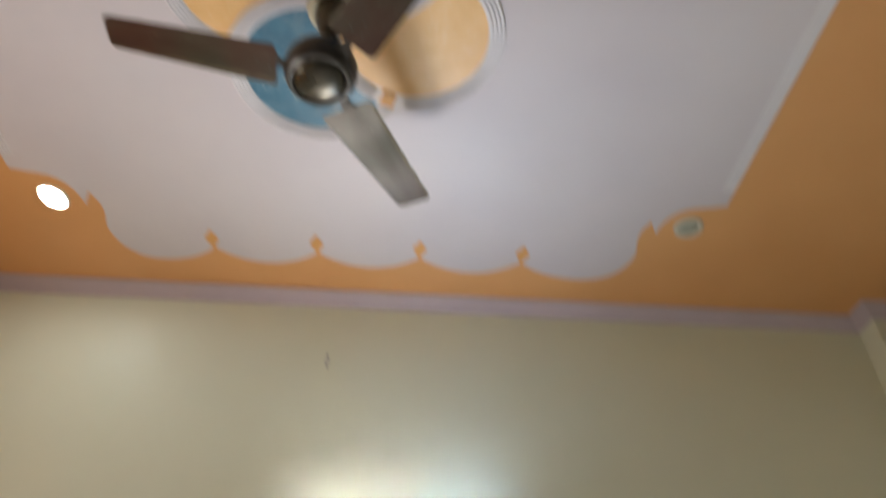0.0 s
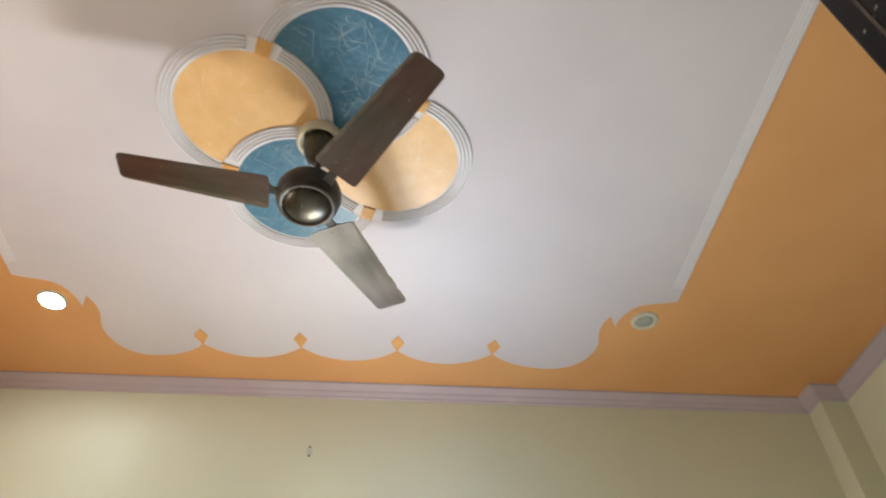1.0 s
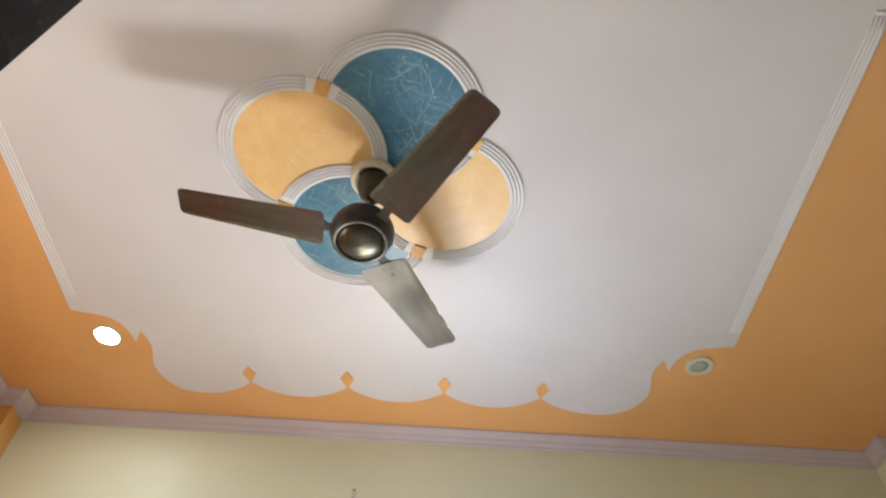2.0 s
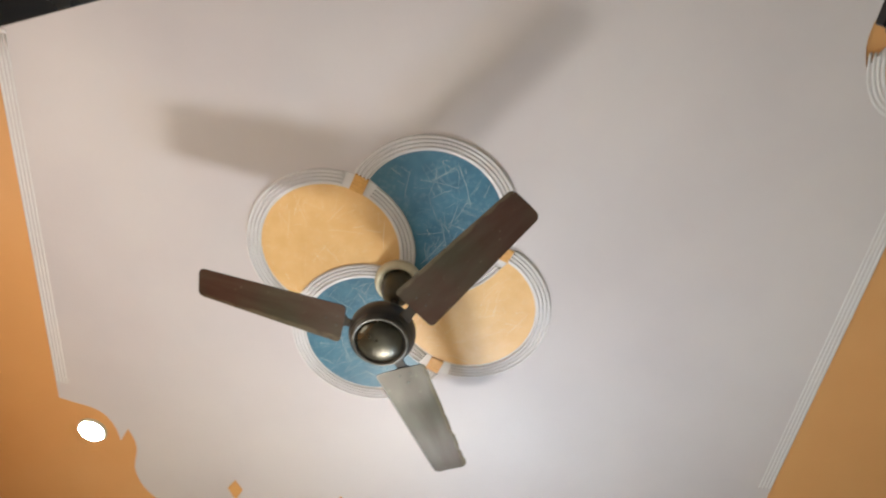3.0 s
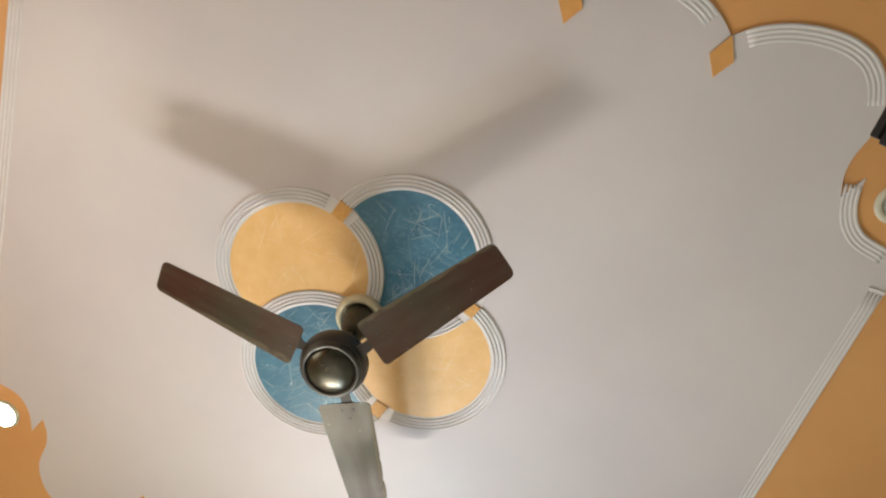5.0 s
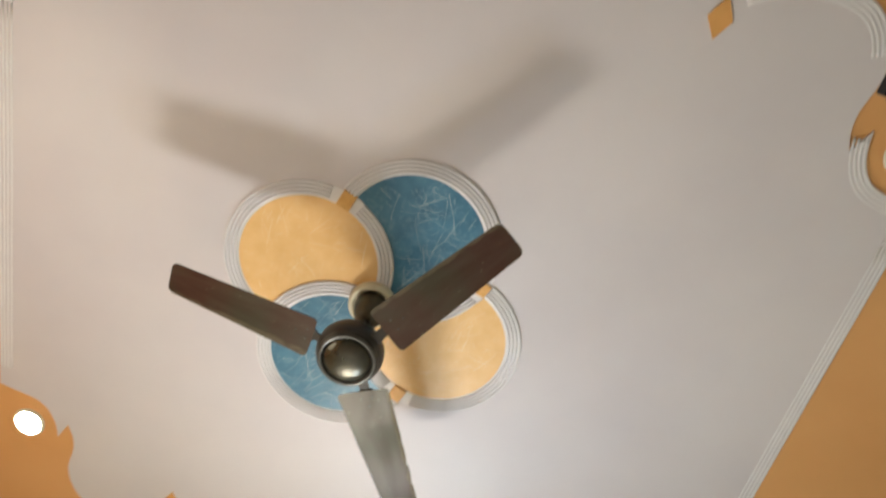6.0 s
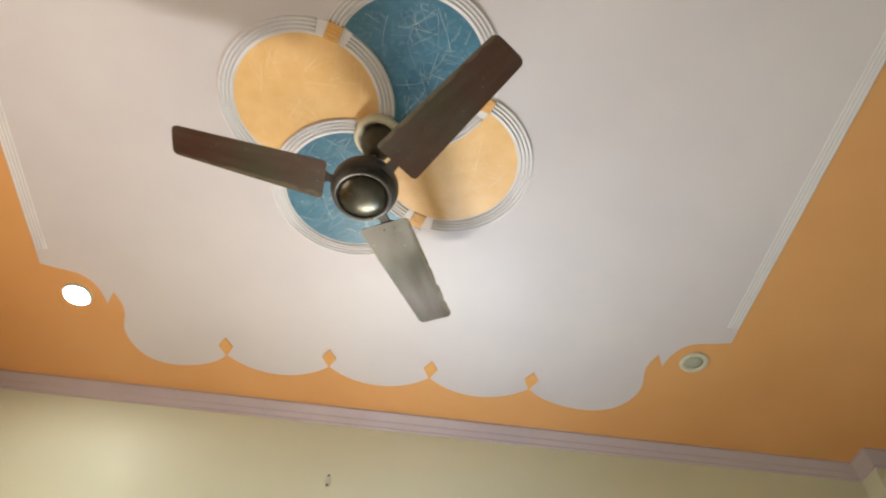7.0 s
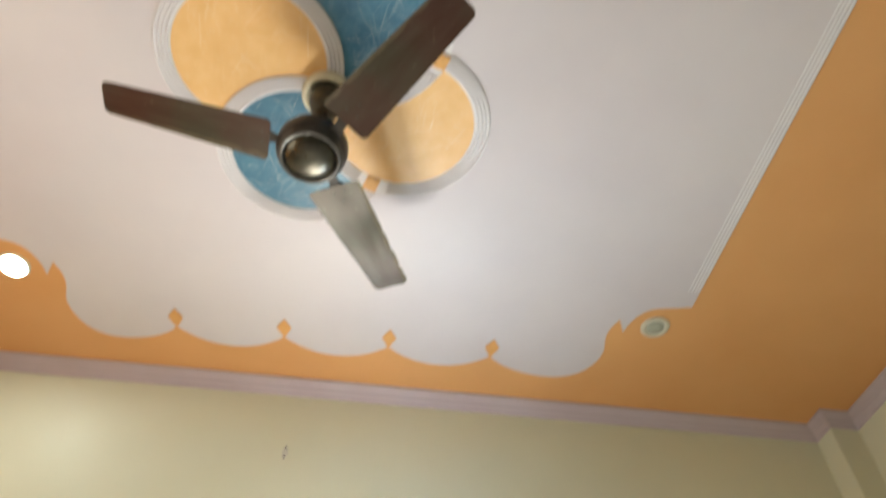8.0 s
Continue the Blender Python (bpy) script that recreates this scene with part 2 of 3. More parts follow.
def lathe(profile, steps=48, bm=None, closed=False):
    """Turn (radius, z) pairs round the z axis."""
    bm = bm or bmesh.new()
    rings = []
    for r, z in profile:
        if r < 1e-6:
            rings.append([bm.verts.new((0, 0, z))])
        else:
            rings.append([bm.verts.new((r * math.cos(2 * math.pi * k / steps), r * math.sin(2 * math.pi * k / steps), z)) for k in range(steps)])
    pairs = list(zip(rings, rings[1:])) + ([(rings[-1], rings[0])] if closed else [])
    for a, b in pairs:
        for k in range(steps):
            j = (k + 1) % steps
            face = [a[k % len(a)], a[j % len(a)], b[j % len(b)], b[k % len(b)]]
            face = [v for i, v in enumerate(face) if v not in face[:i]]
            if len(face) > 2:
                bm.faces.new(face)
    return bm


def offset_line(pts, d):
    """A polyline moved sideways to its right by d."""
    out = []
    for i, p in enumerate(pts):
        a, b = Vector(pts[max(i - 1, 0)]), Vector(pts[min(i + 1, len(pts) - 1)])
        t = (b - a).normalized()
        out.append((p[0] + t.y * d, p[1] - t.x * d))
    return out


def ridge(bm, pts, z, width=0.0085, depth=0.0024):
    """A half-round plaster bead that hangs under z along a polyline."""
    rows = []
    for i, p in enumerate(pts):
        a, b = Vector(pts[max(i - 1, 0)]), Vector(pts[min(i + 1, len(pts) - 1)])
        t = (b - a).normalized()
        s = Vector((t.y, -t.x)) * width / 2
        rows.append([bm.verts.new((p[0] + s.x * k, p[1] + s.y * k, z - h * depth)) for k, h in ((-1, -0.2), (-0.8, 0.65), (-0.35, 1), (0.35, 1), (0.8, 0.65), (1, -0.2))])
    for a, b in zip(rows, rows[1:]):
        for k in range(5):
            bm.faces.new((a[k], a[k + 1], b[k + 1], b[k]))
    bm.faces.new(rows[0])
    bm.faces.new(rows[-1][::-1])


def smooth_line(pts, steps=6):
    """A Catmull-Rom line through the points."""
    out = []
    p = [Vector(q) for q in (pts[0], *pts, pts[-1])]
    for i in range(1, len(p) - 2):
        for k in range(steps):
            t = k / steps
            q = 0.5 * (2 * p[i] + (p[i + 1] - p[i - 1]) * t + (2 * p[i - 1] - 5 * p[i] + 4 * p[i + 1] - p[i + 2]) * t * t + (3 * p[i] - p[i - 1] - 3 * p[i + 1] + p[i + 2]) * t ** 3)
            out.append((q.x, q.y))
    return out + [tuple(pts[-1])]


# ---- room shell ----
X0, X1, Y0, Y1, T = -2.02, 2.435, -1.25, 2.42, 0.15
def wall_with_hole():
    a, b, c, d = FILL_OPENING
    bm = bmesh.new()
    for y0, y1, z0, z1 in ((Y0, a, 0, H), (b, Y1, 0, H), (a, b, 0, c), (a, b, d, H)):
        box(bm, X0 - T, y0, z0, X0, y1, z1)
    return bm


floor = tagged(mesh_ob("floor", box(bmesh.new(), X0 - T, Y0 - T, -0.15, X1 + T, Y1 + T, 0.0), TILE), "plain pale tiled floor of the room", "floor", kind="structure")
ceiling = tagged(mesh_ob("ceiling", box(bmesh.new(), X0 - T, Y0 - T, H, X1 + T, Y1 + T, H + 0.15), ORANGE), "orange painted plaster ceiling round the pale panel", "ceiling", kind="structure")
wall_north = tagged(mesh_ob("wall_north", box(bmesh.new(), X0 - T, Y1, 0, X1 + T, Y1 + T, H), CREAM), "cream painted plaster wall under mauve cornice", "wall", kind="structure")
# south wall is out of view; its dull colour is chosen to cut bounce
wall_south = tagged(mesh_ob("wall_south", box(bmesh.new(), X0 - T, Y0 - T, 0, X1 + T, Y0, H), GREY_WALL), "unseen closing wall behind the granite uprights, muted grey-green to cut bounced light", "wall", kind="structure")
wall_east = tagged(mesh_ob("wall_east", box(bmesh.new(), X1, Y0, 0, X1 + T, Y1, H), CREAM), "cream painted plaster side wall", "wall", kind="structure")
wall_west = tagged(mesh_ob("wall_west", wall_with_hole(), ORANGE_WALL), "orange painted plaster side wall", "wall", kind="structure")
PIL_E, PIL_W, PIL_Y = 2.293, -1.925, 2.295
pillar_east = tagged(mesh_ob("pillar_east", box(bmesh.new(), PIL_E, PIL_Y, 0, X1, Y1, H), CREAM), "cream painted square corner pillar", "pillar", kind="structure")
pillar_west = tagged(mesh_ob("pillar_west", box(bmesh.new(), X0, PIL_Y, 0, PIL_W, Y1, H), ORANGE_WALL), "orange painted square corner pillar", "pillar", kind="structure")


def cornice(name, line):
    """A stepped cornice along a wall line; the room lies to the right of the line."""
    profile = [(0.075, 0.0), (0.075, -0.008), (0.060, -0.016), (0.038, -0.027), (0.034, -0.032), (0.014, -0.043), (0.010, -0.050), (0.0, -0.052), (0.0, 0.0)]
    bm = bmesh.new()
    rows = []
    for i, p in enumerate(line):
        a = (Vector(p) - Vector(line[i - 1])).normalized() if i else None
        b = (Vector(line[i + 1]) - Vector(p)).normalized() if i + 1 < len(line) else None
        a, b = a or b, b or a
        na, nb = Vector((a.y, -a.x)), Vector((b.y, -b.x))
        m = (na + nb) / (1 + na.dot(nb))
        rows.append([bm.verts.new((p[0] + m.x * d, p[1] + m.y * d, H + z)) for d, z in profile])
    for r, s in zip(rows, rows[1:]):
        for k in range(len(profile)):
            j = (k + 1) % len(profile)
            bm.faces.new((r[k], r[j], s[j], s[k]))
    bm.faces.new(rows[0])
    bm.faces.new(rows[-1][::-1])
    return tagged(mesh_ob(name, bm, CORNICE), "stepped mauve plaster cornice under the ceiling", "cornice", kind="structure")


# invented window, out of view, round the opening of the fill light
fill_window = empty("fill_window", (X0 - T / 2, 0, 0), "unseen side window, added as an opening for the fill light", "window", kind="structure")
wa, wb, wc, wd = FILL_OPENING
for y0, y1, z0, z1 in ((wa, wa + 0.05, wc, wd), (wb - 0.05, wb, wc, wd), (wa + 0.05, wb - 0.05, wc, wc + 0.05), (wa + 0.05, wb - 0.05, wd - 0.05, wd)):
    part("fill_window_frame", box(bmesh.new(), -0.03, y0, z0, 0.03, y1, z1, 0.003), WHITE, fill_window)

cornice("cornice_north", [(X0, Y0), (X0, PIL_Y), (PIL_W, PIL_Y), (PIL_W, Y1), (PIL_E, Y1), (PIL_E, PIL_Y), (X1, PIL_Y), (X1, Y0)])
cornice("cornice_south", [(X1 - 0.08, Y0), (X0 + 0.08, Y0)])

# ---- pale ceiling panel with scalloped ends ----
XM, YM = -0.053, 0.8635       # middle of the panel
PANEL_Z = H - 0.006
CUSPS = (-0.754, -0.304, 0.143, 0.592)
CUSP_Y = 2.065
END = [(0.592, 2.065), (0.64, 2.105), (0.70, 2.136), (0.77, 2.157), (0.85, 2.167), (0.92, 2.162), (0.985, 2.138), (1.035, 2.092), (1.068, 2.03), (1.080, 1.97)]
PETAL = [(1.075, 1.93), (1.062, 1.87), (1.066, 1.812), (1.088, 1.755)]
NOTCH = [(1.126, 1.828), (1.132, 1.79), (1.146, 1.745), (1.172, 1.703), (1.208, 1.676), (1.25, 1.664), (1.30, 1.655), (1.359, 1.642)]


def at_left(p):
    x = 2 * XM - p[0]
    if p[1] > 1.95:
        x += (CUSPS[0] - (2 * XM - CUSPS[-1])) * max(0, (1.09 - p[0]) / (1.09 - CUSPS[-1]))
    return (x, p[1])


def scallop(x0, x1):
    sag, c = 0.092, (x1 - x0) / 2
    r = (c * c + sag * sag) / (2 * sag)
    return [((x0 + x1) / 2 + r * math.sin(a), CUSP_Y + sag - r + r * math.cos(a)) for a in [math.asin(c / r) * (k / 7 - 1) for k in range(15)]]


end_r, petal_r, notch_r = smooth_line(END, 3), smooth_line(PETAL, 3), smooth_line(NOTCH, 3)
end_l, petal_l, notch_l = [[at_left(p) for p in q][::-1] for q in (end_r, petal_r, notch_r)]
arches = [end_l] + [scallop(a, b) for a, b in zip(CUSPS, CUSPS[1:])] + [end_r]
far_side = notch_l + petal_l
for q in arches:
    far_side += q if q is arches[0] else q[1:]
far_side += petal_r + notch_r


def mirror(pts):
    return [(x, 2 * YM - y) for x, y in pts][::-1]


panel = tagged(mesh_ob("ceiling_panel", slab(far_side + mirror(far_side), PANEL_Z, H + 0.004), LILAC), "pale lilac plaster ceiling panel with scalloped ends", "ceiling panel", kind="structure")


def beads(lines, name, depth=0.0024):
    for line in lines:
        bm = bmesh.new()
        for d in (0.006, 0.019, 0.032, 0.045):
            ridge(bm, offset_line(line, d), PANEL_Z, 0.0085, depth)
        part(name, bm, RIDGE, panel, "", True)


def trim(line, a, b):
    return line[int(a * (len(line) - 1)):int(b * (len(line) - 1)) + 1]


far_lines = [trim(q, 0.10, 0.90) for q in arches] + [trim(notch_l, 0.12, 0.9), trim(notch_r, 0.1, 0.88)]
beads([mirror(q) for q in far_lines], "scallop_moulding", 0.0009)
SIDE = [(1.359, 1.56 - k * 0.0675) for k in range(21)]
beads([SIDE], "side_moulding", 0.0010)
beads([[(2 * XM - x, y) for x, y in SIDE][::-1]], "side_moulding", 0.0018)
for x in (1.333, 2 * XM - 1.333):
    part("end_stop", box(bmesh.new(), x - 0.026, 0.196, PANEL_Z - 0.0045, x + 0.026, 0.206, PANEL_Z + 0.001, 0.001), RIDGE, panel)
for x in CUSPS:
    for far in (True, False):
        w = 0.031 if far else 0.036
        pts = [(x, 2.068), (x + w, 2.004), (x + 0.001, 1.984 - w), (x - w, 2.003)]
        pts = pts if far else mirror(pts)
        part("diamond", slab(pts, PANEL_Z - 0.005, PANEL_Z + 0.002), DIAMOND, panel, "orange diamond inlay")

# ---- medallion of four overlapping discs ----
MX, MY = -0.150, 0.870
TURN0, REACH, R_IN, R_OUT = 18.6, 0.258, 0.237, 0.291
medallion = empty("ceiling_medallion", (MX, MY, PANEL_Z), "orange and blue marbled discs in white ribbed rings", "ceiling medallion")
centres = [Vector((REACH * math.cos(radians(TURN0 + 90 * k)), REACH * math.sin(radians(TURN0 + 90 * k)))) for k in range(4)]


def entry(c, over, a):
    """How far from c a ray at angle a runs before it enters the ring that lies over it."""
    d = Vector((math.cos(a), math.sin(a)))
    f = c - over
    b, q = f.dot(d), f.dot(f) - R_OUT ** 2
    disc = b * b - q
    if disc <= 0 or -b - math.sqrt(disc) < 0:
        return 9.0
    return -b - math.sqrt(disc)


def scratches(c, over, seed, blue, fan_out):
    """Clusters of thin scratch strokes inside one disc, with pale dots painted as glints."""
    rnd = random.Random(seed)
    bm = bmesh.new()
    for cluster in range(40 if blue else 15):
        a, d = rnd.uniform(0, 2 * math.pi), R_IN * 0.93 * math.sqrt(rnd.random())
        mid = Vector((c.x + d * math.cos(a), c.y + d * math.sin(a)))
        lean = rnd.choice((0.35, 1.1, 1.75, 2.5)) + rnd.gauss(0, 0.2)
        if cluster == 0 and fan_out:
            mid, lean = c + Vector((0.065, -0.135)), -0.35
        for stroke in range(rnd.randint(4, 9) + (6 if cluster == 0 and fan_out else 0)):
            way = lean + rnd.gauss(0, 0.30) + (1.57 if rnd.random() < 0.2 else 0.0)
            half = rnd.uniform(0.008, 0.026) if rnd.random() < 0.5 else rnd.uniform(0.026, 0.062)
            wide = rnd.uniform(0.0002, 0.00048) * (1.0 if blue else 1.3) * (1.6 if cluster == 0 and fan_out else 1.0)
            p = mid + Vector((rnd.gauss(0, 0.036), rnd.gauss(0, 0.036)))
            bow = rnd.gauss(0, 0.07)
            rows = []
            for i in range(5):
                t = i / 2 - 1
                q = p + Vector((math.cos(way), math.sin(way))) * half * t + Vector((-math.sin(way), math.cos(way))) * half * bow * t * t
                w = wide * (0.7 + 0.3 * (1 - t * t))
                side = Vector((-math.sin(way), math.cos(way))) * w
                rows.append((q, side))
            if any((q - c).length > R_IN - 0.004 or (q - over).length < R_OUT + 0.004 for q, side in rows):
                continue
            verts = [[bm.verts.new((q.x + g * side.x, q.y + g * side.y, z)) for g, z in ((-1, -0.00110), (0, -0.00122), (1, -0.00110))] for q, side in rows]
            for u, v in zip(verts, verts[1:]):
                bm.faces.new((u[0], u[1], v[1], v[0]))
                bm.faces.new((u[1], u[2], v[2], v[1]))
            # glint at a stroke's end, put in as a small pale dot
            if rnd.random() < 0.22:
                q, r = rows[rnd.choice((0, 4))][0], rnd.uniform(0.0010, 0.0021)
                ring = [bm.verts.new((q.x + r * math.cos(h), q.y + 1.5 * r * math.sin(h), -0.0011)) for h in [math.pi * i / 3 for i in range(6)]]
                tip = bm.verts.new((q.x, q.y, -0.0014))
                for i in range(6):
                    bm.faces.new((ring[i], ring[(i + 1) % 6], tip))
    return bm


for k in range(4):
    c, over = centres[k], centres[(k - 1) % 4]
    angles = [2 * math.pi * i / 180 for i in range(181)]
    bm = slab([(c.x + min(R_IN, entry(c, over, a)) * math.cos(a), c.y + min(R_IN, entry(c, over, a)) * math.sin(a)) for a in angles[:-1]], -0.001, 0.003)
    disc = part("disc", bm, MARBLE_ORANGE if k % 2 == 0 else MARBLE_BLUE, medallion, "orange marbled disc" if k % 2 == 0 else "blue marbled disc")
    marks = part("scratch_texture", scratches(c, over, 31 + k, k % 2 == 1, k == 1), SCRATCH_BLUE if k % 2 else SCRATCH_ORANGE, disc)
    tagged(marks, "fine pale scratches in the paint, with painted glint dots", kind="stuff")
    sq = radians(TURN0 + 90 * (k + 1))
    bm = bmesh.new()
    for a, b in zip(angles, angles[1:]):
        ra, rb = min(R_OUT, entry(c, over, a)), min(R_OUT, entry(c, over, b))
        if ra > R_IN and rb > R_IN:
            low = [bm.verts.new((c.x + r * math.cos(t), c.y + r * math.sin(t), -0.0015)) for r, t in ((R_IN, a), (ra, a), (rb, b), (R_IN, b))]
            high = [bm.verts.new((v.co.x, v.co.y, 0.002)) for v in low]
            bm.faces.new(low)
            for i in range(4):
                bm.faces.new((low[i], low[(i + 1) % 4], high[(i + 1) % 4], high[i]))
    bmesh.ops.remove_doubles(bm, verts=bm.verts[:], dist=1e-5)
    part("ring", bm, RIDGE, medallion, "flat white plaster ring")
    bm = bmesh.new()
    for r in (0.2475, 0.2602, 0.2729, 0.2856):
        run = []
        for i in range(0, 361):
            a = sq + radians(11) + 2 * math.pi * i / 360
            free = i < 338 and entry(c, over, a) > r + 0.004
            if free:
                run.append((c.x + r * math.cos(a), c.y + r * math.sin(a)))
            else:
                if len(run) > 3:
                    ridge(bm, run, -0.0015, 0.0090, 0.0066)
                run = []
    part("ring_moulding", bm, RIDGE, medallion, "ribbed white plaster beads", True)
    # small grooved square on the ring
    m = Matrix.Translation((c.x, c.y, 0)) @ Matrix.Rotation(sq, 4, "Z")
    bm = box(bmesh.new(), 0.2375, -0.024, -0.0075, 0.2945, 0.024, 0.0)
    for i in range(4):
        box(bm, 0.243 + 0.0125 * i, -0.021, -0.0086, 0.249 + 0.0125 * i, 0.021, -0.0060)
    for v in bm.verts:
        v.co = m @ v.co
    part("square", bm, SQUARE, medallion, "small grooved orange square")

# ---- ceiling fan ----
FX, FY, ZB = -0.146, 0.905, 2.737
fan = empty("ceiling_fan", (FX, FY, 0), "dark brown three-bladed ceiling fan, at rest", "ceiling fan")
bm = lathe([(0.012, H - 0.0065), (0.079, H - 0.0065), (0.082, H - 0.016), (0.081, H - 0.034), (0.076, H - 0.043), (0.067, H - 0.045), (0.062, H - 0.040), (0.060, H - 0.022), (0.012, H - 0.018)], 48)
bmesh.ops.translate(bm, verts=bm.verts[:], vec=(-0.004, -0.035, 0))
part("mounting_ring", bm, IVORY, fan, "ivory plastic mounting ring", True)
bm = lathe([(0.010, H - 0.018), (0.052, H - 0.020), (0.053, H - 0.050), (0.050, H - 0.078), (0.042, H - 0.100), (0.030, H - 0.114), (0.016, H - 0.120), (0.010, H - 0.120)], 40)
for v in bm.verts:
    v.co.y -= 0.035 * (v.co.z - 2.70) / 0.3
    v.co.x -= 0.004
part("canopy", bm, CANOPY, fan, "olive-brown canopy cup", True)
bm = lathe([(0.0, H - 0.06), (0.0105, H - 0.06), (0.0105, 2.80), (0.0, 2.80)], 20)
for v in bm.verts:
    v.co.y -= 0.035 * (v.co.z - 2.70) / 0.3
part("down_rod", bm, BROWN, fan, "", True)
MOTOR = Matrix.Translation((-0.018, 0.016, 0.0)) @ Matrix.Diagonal((1.085, 1.085, 1.0, 1.0))
bm = lathe([(0.0, 2.838), (0.020, 2.836), (0.026, 2.826), (0.036, 2.812), (0.038, 2.802), (0.034, 2.800)], 32)
bmesh.ops.transform(bm, matrix=MOTOR, verts=bm.verts[:])
part("lower_canopy", bm, BROWN, fan, "", True)
bm = lathe([(0.012, 2.803), (0.045, 2.801), (0.072, 2.793), (0.090, 2.778), (0.097, 2.758), (0.098, 2.738), (0.095, 2.720), (0.088, 2.708), (0.078, 2.702), (0.060, 2.701), (0.0, 2.701)], 64)
bmesh.ops.transform(bm, matrix=MOTOR, verts=bm.verts[:])
part("motor_housing", bm, BROWN, fan, "", True)
bm = lathe([(0.088, 2.707), (0.087, 2.697), (0.082, 2.691), (0.075, 2.691), (0.0705, 2.696), (0.070, 2.7005)], 64)
bmesh.ops.transform(bm, matrix=MOTOR, verts=bm.verts[:])
part("trim_ring", bm, STEEL, fan, "tarnished steel trim ring", True)
bm = lathe([(0.0695, 2.7005), (0.0690, 2.695), (0.061, 2.687), (0.047, 2.679), (0.030, 2.674), (0.014, 2.672), (0.0, 2.6715)], 64)
bmesh.ops.transform(bm, matrix=MOTOR, verts=bm.verts[:])
part("cap", bm, CAP, fan, "smoked chrome bottom cap with bright highlight", True)

PITCH = -0.12


def blade_mesh(pitch, root, tip, rise, R0, R1, worn, swing):
    """A pressed sheet blade, cambered across, with a rim."""
    bm = bmesh.new()
    nx, ny = 26, 9
    grid = []

    def half(x):
        w = root + (tip - root) * (x - R0) / (R1 - R0)
        h = w / 2
        for edge, r in ((x - R0, 0.016), (R1 - x, 0.020)):
            if edge < r:
                h -= r - math.sqrt(max(r * r - (r - edge) ** 2, 0))
        return h

    xs = [R0, R0 + 0.002, R0 + 0.006, R0 + 0.011, R0 + 0.016] + [R0 + 0.016 + (R1 - R0 - 0.036) * k / nx for k in range(1, nx + 1)] + [R1 - 0.014, R1 - 0.008, R1 - 0.003, R1]
    for x in xs:
        h = half(x)
        row = []
        for j in range(ny):
            s = -1 + 2 * j / (ny - 1)
            y = s * h + swing[0] + (swing[1] - swing[0]) * (x - R0) / (R1 - R0)
            if j == 0 and worn:
                y += worn * (0.5 + 0.5 * math.sin(x * 61.0)) * (0.5 + 0.5 * math.sin(x * 143.0 + 1.0)) * (x > 0.36)
            row.append(bm.verts.new((x, y, y * pitch + 0.0022 * (1 - s * s) + rise * (x - 0.37))))
        grid.append(row)
    for a, b in zip(grid, grid[1:]):
        for j in range(ny - 1):
            bm.faces.new((a[j], b[j], b[j + 1], a[j + 1]))
    bmesh.ops.recalc_face_normals(bm, faces=bm.faces[:])
    bmesh.ops.solidify(bm, geom=bm.faces[:], thickness=0.0022)
    for e in bm.edges:
        if len(e.link_faces) == 2 and e.calc_face_angle() > 0.6:
            e.smooth = False
    return bm


BLADES = (
    # angle, pitch, root width, tip width, rise, root radius, tip radius, edge wear, sideways swing at root and tip
    (64.6, -0.03, 0.168, 0.121, 0.095, 0.134, 0.626, 0.006, (0.009, 0.0)),
    (186.7, PITCH, 0.154, 0.110, 0.055, 0.140, 0.610, 0.0, (-0.010, 0.001)),
    (305.6, PITCH, 0.157, 0.114, 0.055, 0.122, 0.606, 0.0, (0.0015, 0.001)),
)
for k, (ang, pitch, root, tip, rise, start, reach, worn, swing) in enumerate(BLADES):
    m = Matrix.Translation((0, 0, ZB)) @ Matrix.Rotation(radians(ang), 4, "Z")
    bm = blade_mesh(pitch, root, tip, rise, start, reach, worn, swing)
    blade = part("blade", bm, BLADE, fan, "", True)
    blade.matrix_local = m
    # forged arm from the motor to the blade
    bm = bmesh.new()
    rows = []
    for x, w, z in ((0.082, 0.020, -0.006), (0.105, 0.016, -0.002), (0.130, 0.015, 0.004), (0.150, 0.032, 0.008), (0.190, 0.045, 0.008), (0.215, 0.020, 0.008)):
        rows.append([bm.verts.new((x, s * w, z + s * w * pitch + rise * (x - 0.37) + dz)) for s, dz in ((-1, 0), (1, 0), (1, 0.005), (-1, 0.005))])
    for a, b in zip(rows, rows[1:]):
        for j in range(4):
            bm.faces.new((a[j], a[(j + 1) % 4], b[(j + 1) % 4], b[j]))
    bm.faces.new(rows[0])
    bm.faces.new(rows[-1][::-1])
    bmesh.ops.transform(bm, matrix=m, verts=bm.verts[:])
    part("blade_arm", bm, ARM, fan)
    for x, y in ((0.160, -0.018), (0.162, 0.018), (0.196, 0.0)):
        bm = bmesh.new()
        bmesh.ops.create_uvsphere(bm, u_segments=12, v_segments=6, radius=0.0042)
        for v in bm.verts:
            v.co = Vector((x + v.co.x, y + v.co.y, y * pitch + rise * (x - 0.37) + 0.0010 + v.co.z * 0.6))
        part("rivet", bm, BROWN if k == 0 else STEEL, blade, "", True)


